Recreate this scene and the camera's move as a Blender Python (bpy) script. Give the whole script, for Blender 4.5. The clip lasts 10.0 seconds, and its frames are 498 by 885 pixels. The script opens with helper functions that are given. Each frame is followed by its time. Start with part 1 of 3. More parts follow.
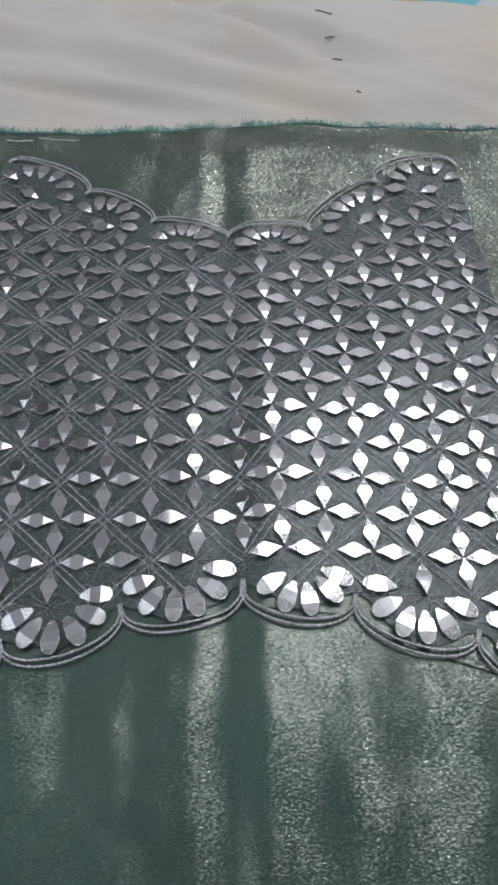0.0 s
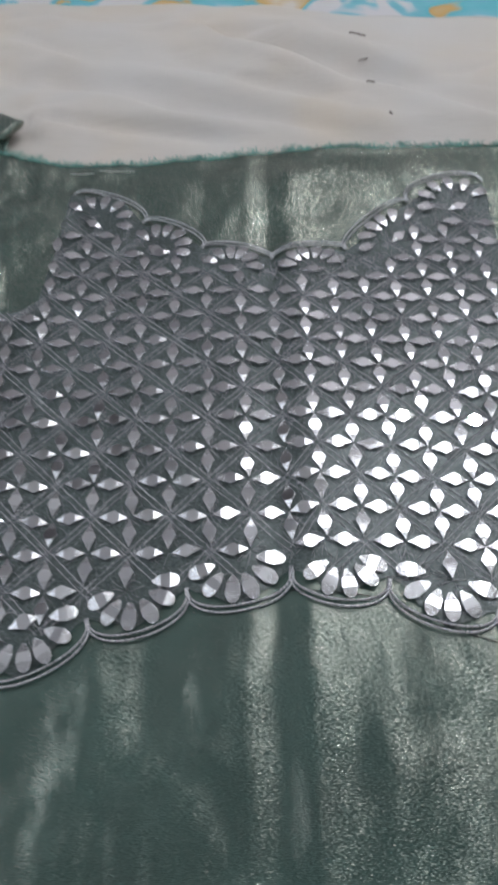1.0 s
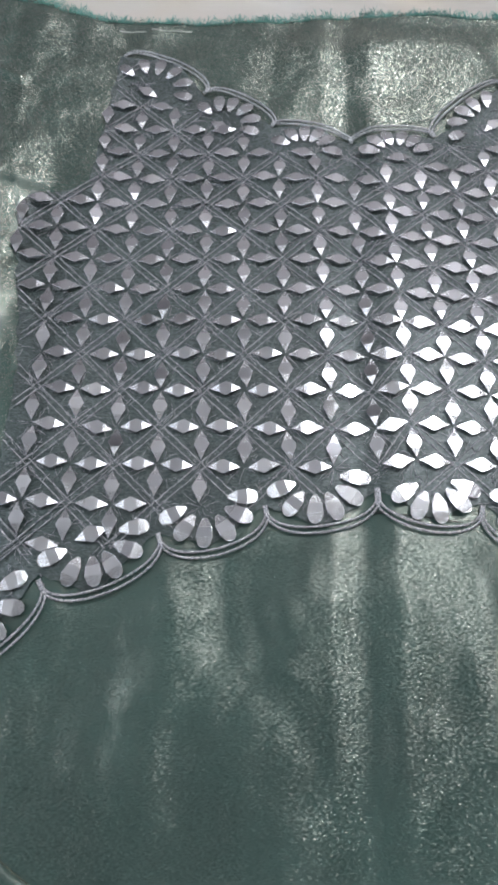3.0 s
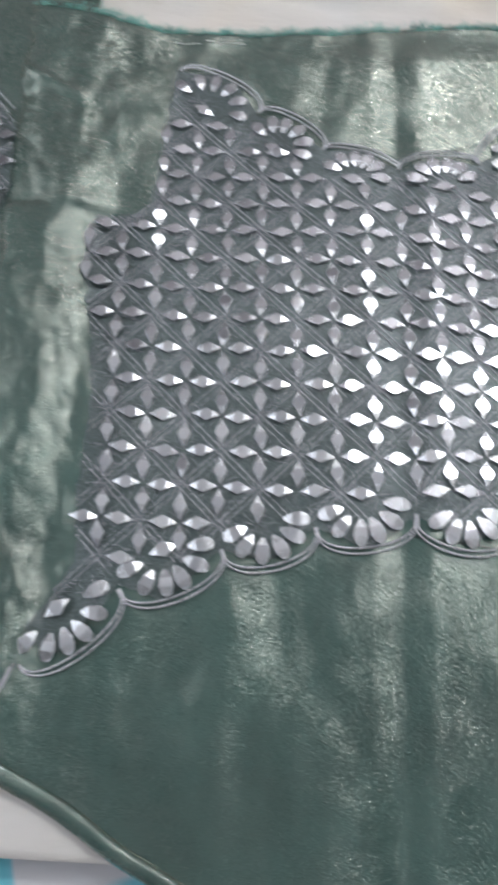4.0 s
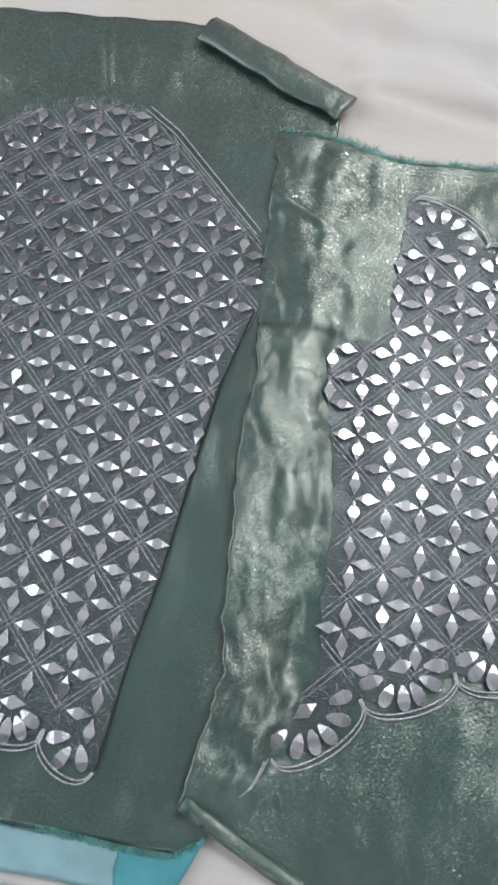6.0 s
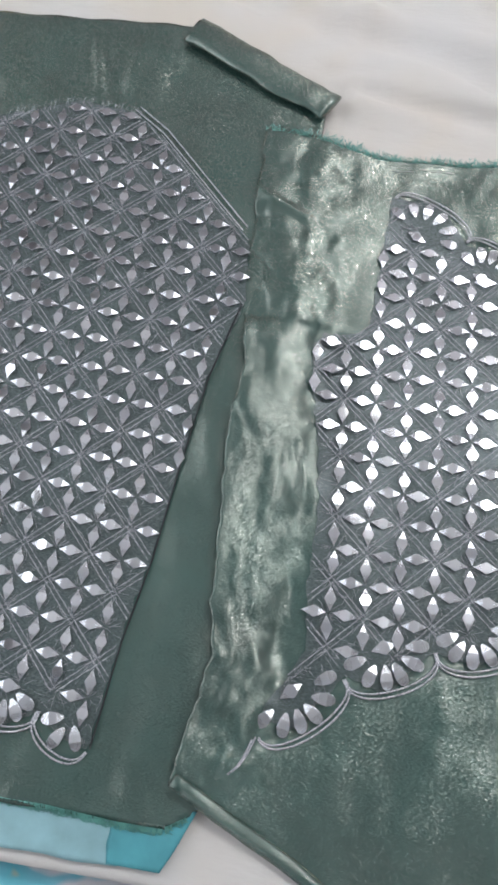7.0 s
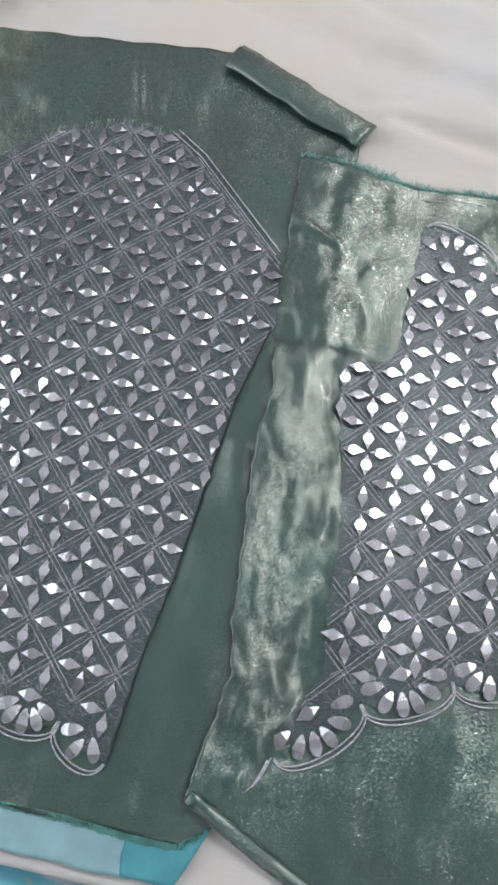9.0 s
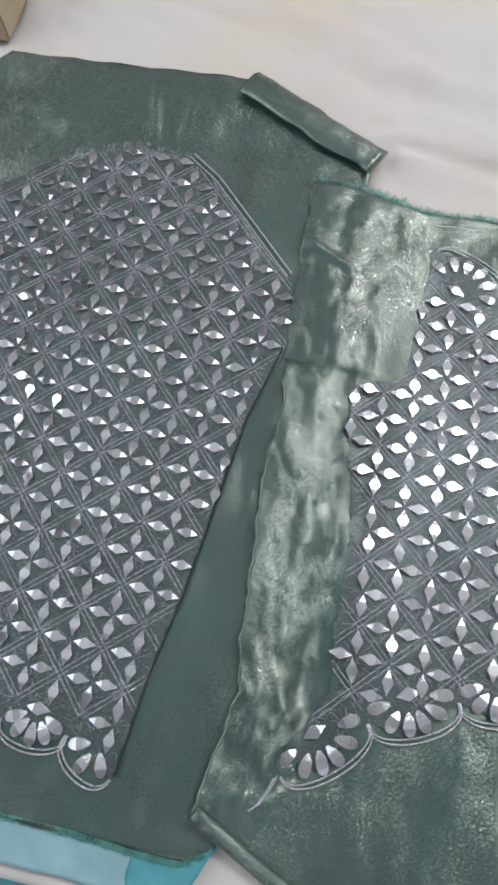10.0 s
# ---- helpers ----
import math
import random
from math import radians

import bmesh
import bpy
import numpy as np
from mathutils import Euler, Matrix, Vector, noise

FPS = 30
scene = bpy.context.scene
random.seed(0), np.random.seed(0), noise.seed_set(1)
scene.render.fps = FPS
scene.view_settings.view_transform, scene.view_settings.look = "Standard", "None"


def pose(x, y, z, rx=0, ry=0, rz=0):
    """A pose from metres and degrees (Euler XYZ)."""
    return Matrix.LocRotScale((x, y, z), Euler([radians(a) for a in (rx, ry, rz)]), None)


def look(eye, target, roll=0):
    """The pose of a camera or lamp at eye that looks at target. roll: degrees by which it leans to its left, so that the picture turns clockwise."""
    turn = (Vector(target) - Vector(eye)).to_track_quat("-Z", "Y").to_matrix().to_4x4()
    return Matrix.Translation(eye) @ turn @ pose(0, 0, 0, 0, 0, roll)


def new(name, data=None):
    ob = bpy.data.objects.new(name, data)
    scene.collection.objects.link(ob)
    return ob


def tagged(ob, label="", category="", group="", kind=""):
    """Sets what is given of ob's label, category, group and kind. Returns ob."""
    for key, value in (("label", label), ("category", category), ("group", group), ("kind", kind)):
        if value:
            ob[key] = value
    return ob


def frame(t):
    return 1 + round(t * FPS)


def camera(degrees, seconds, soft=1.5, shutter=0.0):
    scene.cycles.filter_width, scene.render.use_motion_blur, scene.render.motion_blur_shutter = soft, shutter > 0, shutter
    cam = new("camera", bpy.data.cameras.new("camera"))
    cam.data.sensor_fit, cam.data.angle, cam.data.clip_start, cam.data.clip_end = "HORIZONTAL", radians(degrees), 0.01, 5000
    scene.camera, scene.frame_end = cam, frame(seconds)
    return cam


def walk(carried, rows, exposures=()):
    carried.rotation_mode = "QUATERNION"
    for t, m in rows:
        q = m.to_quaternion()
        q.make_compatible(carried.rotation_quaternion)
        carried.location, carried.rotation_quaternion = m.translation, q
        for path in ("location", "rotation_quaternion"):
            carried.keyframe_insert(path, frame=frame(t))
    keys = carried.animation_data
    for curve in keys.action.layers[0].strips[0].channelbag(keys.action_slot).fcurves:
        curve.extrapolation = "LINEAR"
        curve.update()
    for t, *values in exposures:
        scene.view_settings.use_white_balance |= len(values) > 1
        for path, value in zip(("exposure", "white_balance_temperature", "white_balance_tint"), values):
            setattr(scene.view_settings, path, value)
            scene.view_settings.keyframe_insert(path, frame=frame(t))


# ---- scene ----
cam = camera(38.91, 10.0, soft=3.0, shutter=0.5)
PATH = [
    (0, (0.0019, 0.0046, 0.3353), (0.0192, 0.2199, -0.0013), 3.85),
    (0.5, (0.0021, 0.0041, 0.3363), (0.0191, 0.2211, 0.0007), 3.80),
    (1, (-0.0012, -0.0159, 0.3851), (-0.0088, 0.1945, 0.0450), -2.78),
    (1.3, (-0.0230, -0.0139, 0.4135), (-0.0283, 0.2204, 0.0894), 0.17),
    (1.5, (-0.0230, -0.0144, 0.3928), (-0.0166, 0.2090, 0.0610), 2.24),
    (1.8, (-0.0214, -0.0153, 0.3863), (-0.0248, 0.2008, 0.0498), -0.13),
    (2, (-0.0304, -0.0176, 0.3778), (-0.0341, 0.1931, 0.0378), 0.70),
    (2.5, (-0.0431, -0.0149, 0.3576), (-0.0488, 0.1778, 0.0071), 0.81),
    (2.7, (-0.0486, -0.0061, 0.3570), (-0.0505, 0.1722, -0.0011), 1.47),
    (3.8, (-0.0653, 0.0280, 0.4050), (-0.0667, 0.1560, 0.0260), 0.84),
    (4, (-0.0803, 0.0411, 0.4223), (-0.0862, 0.1621, 0.0411), 0.15),
    (4.5, (-0.1465, 0.0632, 0.4586), (-0.1699, 0.1770, 0.0758), -7.12),
    (5, (-0.1963, 0.0883, 0.4705), (-0.2205, 0.1905, 0.0845), -7.53),
    (5.5, (-0.2113, 0.1009, 0.4801), (-0.2348, 0.2044, 0.0945), -7.82),
    (5.7, (-0.2154, 0.0997, 0.4864), (-0.2434, 0.2127, 0.1037), -7.09),
    (6.8, (-0.2111, 0.0849, 0.5086), (-0.2442, 0.2016, 0.1275), -6.90),
    (7, (-0.2038, 0.0862, 0.5077), (-0.2350, 0.2009, 0.1258), -7.52),
    (7.5, (-0.2031, 0.0920, 0.4991), (-0.2291, 0.2011, 0.1151), -4.03),
    (8, (-0.1995, 0.0969, 0.5109), (-0.2307, 0.2142, 0.1297), -6.30),
    (8.5, (-0.2166, 0.0913, 0.5219), (-0.2535, 0.2118, 0.1422), -6.94),
    (9, (-0.2134, 0.0922, 0.5191), (-0.2531, 0.2099, 0.1389), -8.56),
    (9.5, (-0.2149, 0.0925, 0.5239), (-0.2554, 0.2137, 0.1448), -8.19),
    (10, (-0.2171, 0.0904, 0.5258), (-0.2610, 0.2166, 0.1488), -8.24),
]
walk(cam, [(t, look(eye, target, roll)) for t, eye, target, roll in PATH],
     exposures=[(0.0, -0.50), (1.5, -0.45), (2.5, -0.22), (4.5, 0.06), (7.5, 0.12), (10.0, 0.06)])
D = 0.1  # the plan below is written in decimetres

# ---------- light ----------
world = bpy.data.worlds.new("world")
scene.world = world
world.use_nodes = True
wn = world.node_tree.nodes
sky = wn.new("ShaderNodeTexSky")
sky.sky_type, sky.sun_disc = "NISHITA", False
sky.sun_elevation, sky.sun_rotation = radians(40), radians(200)
world.node_tree.links.new(sky.outputs[0], wn["Background"].inputs[0])
wn["Background"].inputs[1].default_value = 0.1


def area_lamp(name, m, sx, sy, watts, colour):
    lamp = bpy.data.lights.new(name, "AREA")
    lamp.shape, lamp.size, lamp.size_y, lamp.energy, lamp.color = "RECTANGLE", sx, sy, watts, colour
    ob = new(name, lamp)
    ob.matrix_world = m
    return ob


# unseen fill lamps, added west and south to light the cloths and mirrors
area_lamp("unseen_fill", look((-1.62, 0.35, 1.35), (0, 0.35, 1.2)), 1.5, 1.2, 15, (0.93, 0.97, 1.0))
area_lamp("unseen_fill", look((0.2, -1.82, 1.3), (0, 0.3, 0.2)), 1.3, 1.0, 4, (0.93, 0.97, 1.0))


# ---------- materials ----------
def material(name):
    m = bpy.data.materials.new(name)
    m.use_nodes = True
    return m, m.node_tree.nodes, m.node_tree.links, m.node_tree.nodes["Principled BSDF"]


def noise_node(n, l, scale, detail=4, rough=0.55, stretch=(1, 1, 1), distort=0.0):
    co, mp, tx = n.new("ShaderNodeTexCoord"), n.new("ShaderNodeMapping"), n.new("ShaderNodeTexNoise")
    mp.inputs["Scale"].default_value = stretch
    tx.inputs["Scale"].default_value, tx.inputs["Detail"].default_value = scale, detail
    tx.inputs["Roughness"].default_value, tx.inputs["Distortion"].default_value = rough, distort
    l.new(co.outputs["Object"], mp.inputs[0])
    l.new(mp.outputs[0], tx.inputs[0])
    return tx


def ramp(n, l, src, stops):
    r = n.new("ShaderNodeValToRGB")
    while len(r.color_ramp.elements) < len(stops):
        r.color_ramp.elements.new(0.5)
    for e, (p, c) in zip(r.color_ramp.elements, stops):
        e.position, e.color = p, (*c, 1)
    l.new(src, r.inputs[0])
    return r


def bump(n, l, src, strength, distance, normal=None):
    b = n.new("ShaderNodeBump")
    b.inputs["Strength"].default_value, b.inputs["Distance"].default_value = strength, distance
    l.new(src, b.inputs["Height"])
    if normal:
        l.new(normal, b.inputs["Normal"])
    return b


def plain(name, colour, roughness=0.6, metallic=0.0, var=0.15, scale=60, bumpy=0.0005):
    m, n, l, p = material(name)
    t = noise_node(n, l, scale)
    lo, hi = [tuple(c * k for c in colour) for k in (1 - var, 1 + var)]
    l.new(ramp(n, l, t.outputs[0], [(0.3, lo), (0.7, hi)]).outputs[0], p.inputs["Base Color"])
    p.inputs["Roughness"].default_value, p.inputs["Metallic"].default_value = roughness, metallic
    if bumpy:
        l.new(bump(n, l, t.outputs[0], 0.4, bumpy).outputs[0], p.inputs["Normal"])
    return m


def tissue_silk(name, body, dark, pale, share, rough, tilt, glint, grain=1300, patch=13, graze=0.75):
    """Green silk with a fine metallic weft over it. Crushed patches of the weave lean their own way; single threads glint."""
    m, n, l, p = material(name)
    metal = n.new("ShaderNodeBsdfPrincipled")
    weave = noise_node(n, l, grain, 3, 0.75, stretch=(0.6, 1.5, 1))
    crush = noise_node(n, l, patch, 9, 0.72, stretch=(1.2, 0.8, 1))
    fine = noise_node(n, l, 1400, 2, 0.7, stretch=(0.45, 1.6, 1))
    tone = noise_node(n, l, 11, 4)
    l.new(ramp(n, l, tone.outputs[0], [(0.3, tuple(c * 0.75 for c in body)), (0.7, tuple(c * 1.25 for c in body))]).outputs[0], p.inputs["Base Color"])
    p.inputs["Roughness"].default_value = 0.6
    p.inputs["Sheen Weight"].default_value, p.inputs["Sheen Roughness"].default_value = 0.6, 0.4
    p.inputs["Sheen Tint"].default_value = (0.86, 0.92, 0.86, 1)
    l.new(ramp(n, l, weave.outputs[0], [(0.40, dark), (0.68, pale)]).outputs[0], metal.inputs["Base Color"])
    metal.inputs["Metallic"].default_value, metal.inputs["Roughness"].default_value = 1.0, rough
    sep, com = n.new("ShaderNodeSeparateColor"), n.new("ShaderNodeCombineXYZ")
    l.new(crush.outputs[1], sep.inputs[0])
    for k in range(2):
        edge = ramp(n, l, sep.outputs[k], [(0.41, (0, 0, 0)), (0.47, (0.3, 0.3, 0.3)), (0.52, (0.7, 0.7, 0.7)), (0.58, (1, 1, 1))])
        l.new(edge.outputs[0], com.inputs[k])
    com.inputs[2].default_value = 0.5
    lean, jit, add, add2, norm = [n.new("ShaderNodeVectorMath") for _ in range(5)]
    geo = n.new("ShaderNodeNewGeometry")
    lean.operation, jit.operation, add.operation, add2.operation, norm.operation = "MULTIPLY_ADD", "MULTIPLY_ADD", "ADD", "ADD", "NORMALIZE"
    lean.inputs[1].default_value, lean.inputs[2].default_value = (tilt, tilt * 0.6, 0), (-tilt / 2, -tilt * 0.3, 0)
    l.new(com.outputs[0], lean.inputs[0])
    l.new(fine.outputs[1], jit.inputs[0])
    # weft threads run along x, so they throw the light across their run
    jit.inputs[1].default_value, jit.inputs[2].default_value = (glint * 0.12, glint, 0), (-glint * 0.06, -glint / 2, 0)
    l.new(lean.outputs[0], add.inputs[0])
    l.new(jit.outputs[0], add.inputs[1])
    l.new(geo.outputs["Normal"], add2.inputs[0])
    l.new(add.outputs[0], add2.inputs[1])
    l.new(add2.outputs[0], norm.inputs[0])
    wrinkle = noise_node(n, l, 95, 6, 0.75, stretch=(2.0, 0.6, 1))
    b1 = bump(n, l, wrinkle.outputs[0], 0.10, 0.002, norm.outputs[0])
    b2 = bump(n, l, weave.outputs[0], 0.15, 0.0004, b1.outputs[0])
    l.new(b2.outputs[0], metal.inputs["Normal"])
    mix = n.new("ShaderNodeMixShader")
    gloss, span = n.new("ShaderNodeLayerWeight"), n.new("ShaderNodeMapRange")
    span.inputs[3].default_value, span.inputs[4].default_value = share, share + graze
    l.new(gloss.outputs["Facing"], span.inputs[0])
    l.new(span.outputs[0], mix.inputs[0])
    l.new(p.outputs[0], mix.inputs[1])
    l.new(metal.outputs[0], mix.inputs[2])
    l.new(mix.outputs[0], n["Material Output"].inputs[0])
    return m


SILK = tissue_silk("green_tissue_silk", (0.016, 0.065, 0.055), (0.13, 0.17, 0.15), (0.92, 0.90, 0.80), 0.18, 0.15, 0.14, 2.3, patch=11)
NET = tissue_silk("embroidered_ground", (0.037, 0.060, 0.058), (0.05, 0.065, 0.065), (0.80, 0.85, 0.90), 0.11, 0.38, 0.1, 0.9, 800, graze=0.3)
SHEET, _n, _l, _p = material("cotton_sheet")
_l.new(ramp(_n, _l, noise_node(_n, _l, 5, 3).outputs[0], [(0.3, (0.60, 0.59, 0.585)), (0.52, (0.61, 0.575, 0.54)), (0.68, (0.62, 0.55, 0.47))]).outputs[0], _p.inputs["Base Color"])
_p.inputs["Roughness"].default_value = 0.9
_l.new(bump(_n, _l, noise_node(_n, _l, 1500, 2).outputs[0], 0.25, 0.0004, bump(_n, _l, noise_node(_n, _l, 28, 4, stretch=(0.5, 1.6, 1)).outputs[0], 0.35, 0.006).outputs[0]).outputs[0], _p.inputs["Normal"])
CORD, _n, _l, _p = material("silver_zari_cord")
# near-white flecks put the silver thread's glitter into the base colour
_t = noise_node(_n, _l, 1700, 2)
_l.new(ramp(_n, _l, _t.outputs[0], [(0.36, (0.14, 0.15, 0.18)), (0.48, (0.52, 0.54, 0.60)), (0.58, (0.95, 0.96, 0.99))]).outputs[0], _p.inputs["Base Color"])
_p.inputs["Roughness"].default_value, _p.inputs["Metallic"].default_value = 0.25, 0.5
_l.new(bump(_n, _l, _t.outputs[0], 0.6, 0.0012).outputs[0], _p.inputs["Normal"])
THREAD = plain("white_thread", (0.75, 0.76, 0.72), 0.7, bumpy=0)
SNIPPET = plain("brown_thread", (0.14, 0.11, 0.10), 0.8, bumpy=0)
DARK_THREAD = plain("dark_thread", (0.03, 0.03, 0.035), 0.8, bumpy=0)
FRAY = plain("teal_fray", (0.13, 0.34, 0.30), 0.7, var=0.4, bumpy=0)
ORGANZA = plain("teal_organza", (0.27, 0.46, 0.50), 0.55, var=0.15, scale=40)
ORGANZA_DOUBLE = plain("teal_organza_double", (0.08, 0.33, 0.38), 0.55, var=0.15, scale=40)
WOOD = plain("dark_wood", (0.095, 0.050, 0.018), 0.45, var=0.4, scale=25)
WALL = plain("mauve_wall", (0.40, 0.385, 0.40), 0.9, var=0.05, scale=6)
CEILING = plain("white_ceiling", (0.74, 0.74, 0.76), 0.9, var=0.03, scale=5)
FLOOR = plain("floor_tile", (0.45, 0.40, 0.34), 0.5, var=0.1, scale=4)
CARD = plain("card_box", (0.50, 0.40, 0.27), 0.8, var=0.08, scale=30)
STEEL = plain("white_plastic", (0.75, 0.75, 0.75), 0.5, bumpy=0)


def mirror_material():
    m, n, l, p = material("mirror_glass")
    info, geo, mixed, wrap = n.new("ShaderNodeObjectInfo"), n.new("ShaderNodeNewGeometry"), n.new("ShaderNodeMath"), n.new("ShaderNodeMath")
    mixed.operation, wrap.operation = "ADD", "FRACT"
    l.new(info.outputs["Random"], mixed.inputs[0])
    l.new(geo.outputs["Random Per Island"], mixed.inputs[1])
    l.new(mixed.outputs[0], wrap.inputs[0])
    l.new(ramp(n, l, wrap.outputs[0], [(0.0, (0.56, 0.57, 0.61)), (1.0, (0.84, 0.85, 0.88))]).outputs[0], p.inputs["Base Color"])
    p.inputs["Metallic"].default_value = 1.0
    t = noise_node(n, l, 350, 2)
    r = n.new("ShaderNodeMapRange")
    r.inputs[3].default_value, r.inputs[4].default_value = 0.02, 0.09
    l.new(t.outputs[0], r.inputs[0])
    l.new(r.outputs[0], p.inputs["Roughness"])
    return m


MIRROR = mirror_material()


def brushed_material():
    """End facets cut with fine lines across the leaf: they throw the light along its length."""
    m, n, l, p = material("brushed_mirror_facet")
    p.inputs["Metallic"].default_value = 1.0
    t = noise_node(n, l, 1400, 2, 0.6)
    l.new(ramp(n, l, t.outputs[0], [(0.3, (0.46, 0.47, 0.50)), (0.7, (0.82, 0.83, 0.86))]).outputs[0], p.inputs["Base Color"])
    p.inputs["Roughness"].default_value = 0.24
    grooves = noise_node(n, l, 3200, 2, 0.7)
    span = n.new("ShaderNodeMapRange")
    span.inputs[1].default_value, span.inputs[2].default_value = 0.3, 0.7
    span.inputs[3].default_value, span.inputs[4].default_value = -1.6, 2.2
    l.new(grooves.outputs[0], span.inputs[0])
    geo, flat, push, add, norm = n.new("ShaderNodeNewGeometry"), *[n.new("ShaderNodeVectorMath") for _ in range(4)]
    flat.operation, push.operation, add.operation, norm.operation = "MULTIPLY", "SCALE", "ADD", "NORMALIZE"
    flat.inputs[1].default_value = (1, 1, 0)
    l.new(geo.outputs["Normal"], flat.inputs[0])
    l.new(flat.outputs[0], push.inputs[0])
    l.new(span.outputs[0], push.inputs["Scale"])
    l.new(geo.outputs["Normal"], add.inputs[0])
    l.new(push.outputs[0], add.inputs[1])
    l.new(add.outputs[0], norm.inputs[0])
    l.new(norm.outputs[0], p.inputs["Normal"])
    return m


BRUSHED = brushed_material()


def floral_material():
    m, n, l, p = material("floral_bedspread")
    t = noise_node(n, l, 9, 3, 0.5, distort=0.7)
    a = ramp(n, l, t.outputs[0], [(0.0, (0.62, 0.60, 0.56)), (0.46, (0.62, 0.61, 0.64)), (0.49, (0.20, 0.50, 0.60)),
                                  (0.55, (0.13, 0.47, 0.56)), (0.57, (0.58, 0.36, 0.13)), (0.61, (0.60, 0.46, 0.28)), (0.65, (0.63, 0.58, 0.54))])
    l.new(a.outputs[0], p.inputs["Base Color"])
    p.inputs["Roughness"].default_value = 0.85
    l.new(bump(n, l, noise_node(n, l, 700, 2).outputs[0], 0.3, 0.0004).outputs[0], p.inputs["Normal"])
    return m


FLORAL = floral_material()

panel_mat, _n, _l, _p = material("lit_diffuser")
_p.inputs["Base Color"].default_value = (0.8, 0.8, 0.8, 1)
_p.inputs["Emission Color"].default_value = (0.97, 0.98, 1.0, 1)
_p.inputs["Emission Strength"].default_value = 5.0
bulb_mat, _n, _l, _p = material("bulb_glow")
_p.inputs["Emission Color"].default_value = (0.95, 0.98, 1.0, 1)
_p.inputs["Emission Strength"].default_value = 520.0


# ---------- mesh helpers ----------
def mesh_of(name, verts, faces, mat, smooth=False):
    me = bpy.data.meshes.new(name)
    me.from_pydata([tuple(c * D for c in v) for v in verts], [], faces)
    me.materials.append(mat)
    if smooth:
        me.polygons.foreach_set("use_smooth", [True] * len(me.polygons))
    me.update()
    return me


def part(name, me, parent=None, label=""):
    ob = new(name, me)
    if parent:
        ob.parent = parent
    return tagged(ob, label)


def box(name, lo, hi, mat, parent=None, bevel=0.0):
    bm = bmesh.new()
    bmesh.ops.create_cube(bm, size=1)
    for v in bm.verts:
        v.co = Vector([(lo[k] + hi[k]) / 2 + v.co[k] * (hi[k] - lo[k]) for k in range(3)]) * D
    if bevel:
        bmesh.ops.bevel(bm, geom=list(bm.edges), offset=bevel * D, segments=2, affect="EDGES")
    me = bpy.data.meshes.new(name)
    bm.to_mesh(me)
    bm.free()
    me.materials.append(mat)
    return part(name, me, parent)


def lerp_table(table, y):
    """x at height y, from rows of (y, x) with y rising."""
    if y <= table[0][0]:
        return table[0][1]
    for (y0, x0), (y1, x1) in zip(table, table[1:]):
        if y <= y1:
            return x0 + (x1 - x0) * (y - y0) / (y1 - y0)
    return table[-1][1]


def cloth(name, left, right, y0, y1, height, mat, nx, ny, parent=None, thick=0.003, edge=0.0, top_line=None):
    """A sheet of cloth between two side lines, with a thickness; its rim wavers by edge and its far rim follows top_line."""
    verts, faces = [], []
    for j in range(ny + 1):
        y = y0 + (y1 - y0) * j / ny
        xl, xr = lerp_table(left, y), lerp_table(right, y)
        if edge:
            xl += edge * (noise.noise((1.7, y * 4, 0)) + 0.6 * noise.noise((3.7, y * 13, 0)))
            xr += edge * noise.noise((7.7, y * 4, 0))
        for i in range(nx + 1):
            x = xl + (xr - xl) * i / nx
            yy = y + (edge * noise.noise((x * 3, 9.1, 0)) if edge and j in (0, ny) else 0)
            if top_line:
                yy -= smooth(y1 - 0.55, y1, y) * (y1 - lerp_table(top_line, x))
            verts.append((x, yy, height(x, y)))
    w = nx + 1
    for j in range(ny):
        for i in range(nx):
            a = j * w + i
            faces.append((a, a + 1, a + w + 1, a + w))
    top = len(verts)
    verts += [(x, y, z - thick) for x, y, z in verts]
    faces += [tuple(top + k for k in reversed(f)) for f in faces]
    rim = [*range(0, w), *range(w + nx, top, w), *range(top - 2, top - w - 1, -1), *range(top - 2 * w, 0, -w)]
    for a, b in zip(rim, rim[1:] + rim[:1]):
        faces.append((b, a, a + top, b + top))
    return part(name, mesh_of(name, verts, faces, mat, True), parent)


def tube_data(path, radius, sides=5, twist=0.0):
    """Vertices and faces of a tube along a path of points; radius may be a function of the step."""
    verts, faces = [], []
    n = len(path)
    for k, p in enumerate(path):
        a, b = Vector(path[max(k - 1, 0)]), Vector(path[min(k + 1, n - 1)])
        way = (b - a).normalized()
        side = way.cross(Vector((0, 0, 1)))
        side = side.normalized() if side.length > 1e-6 else Vector((1, 0, 0))
        up = side.cross(way)
        r = radius(k / max(n - 1, 1)) if callable(radius) else radius
        for s in range(sides):
            g = 2 * math.pi * s / sides + twist * k
            verts.append(tuple(Vector(p) + side * (r * math.cos(g)) + up * (r * math.sin(g))))
    for k in range(n - 1):
        for s in range(sides):
            a, b = k * sides + s, k * sides + (s + 1) % sides
            faces.append((a, b, b + sides, a + sides))
    faces += [tuple(range(sides))[::-1], tuple(range((n - 1) * sides, n * sides))]
    return verts, faces


def joined(pieces):
    verts, faces = [], []
    for v, f in pieces:
        o = len(verts)
        verts += v
        faces += [tuple(o + k for k in face) for face in f]
    return verts, faces


def inside(poly, x, y):
    hit = False
    for (x0, y0), (x1, y1) in zip(poly, poly[1:] + poly[:1]):
        if (y0 > y) != (y1 > y) and x < x0 + (x1 - x0) * (y - y0) / (y1 - y0):
            hit = not hit
    return hit


# ---------- relief of the cloths ----------
def bell(v, centre, width):
    return math.exp(-(((v - centre) / width) ** 2))


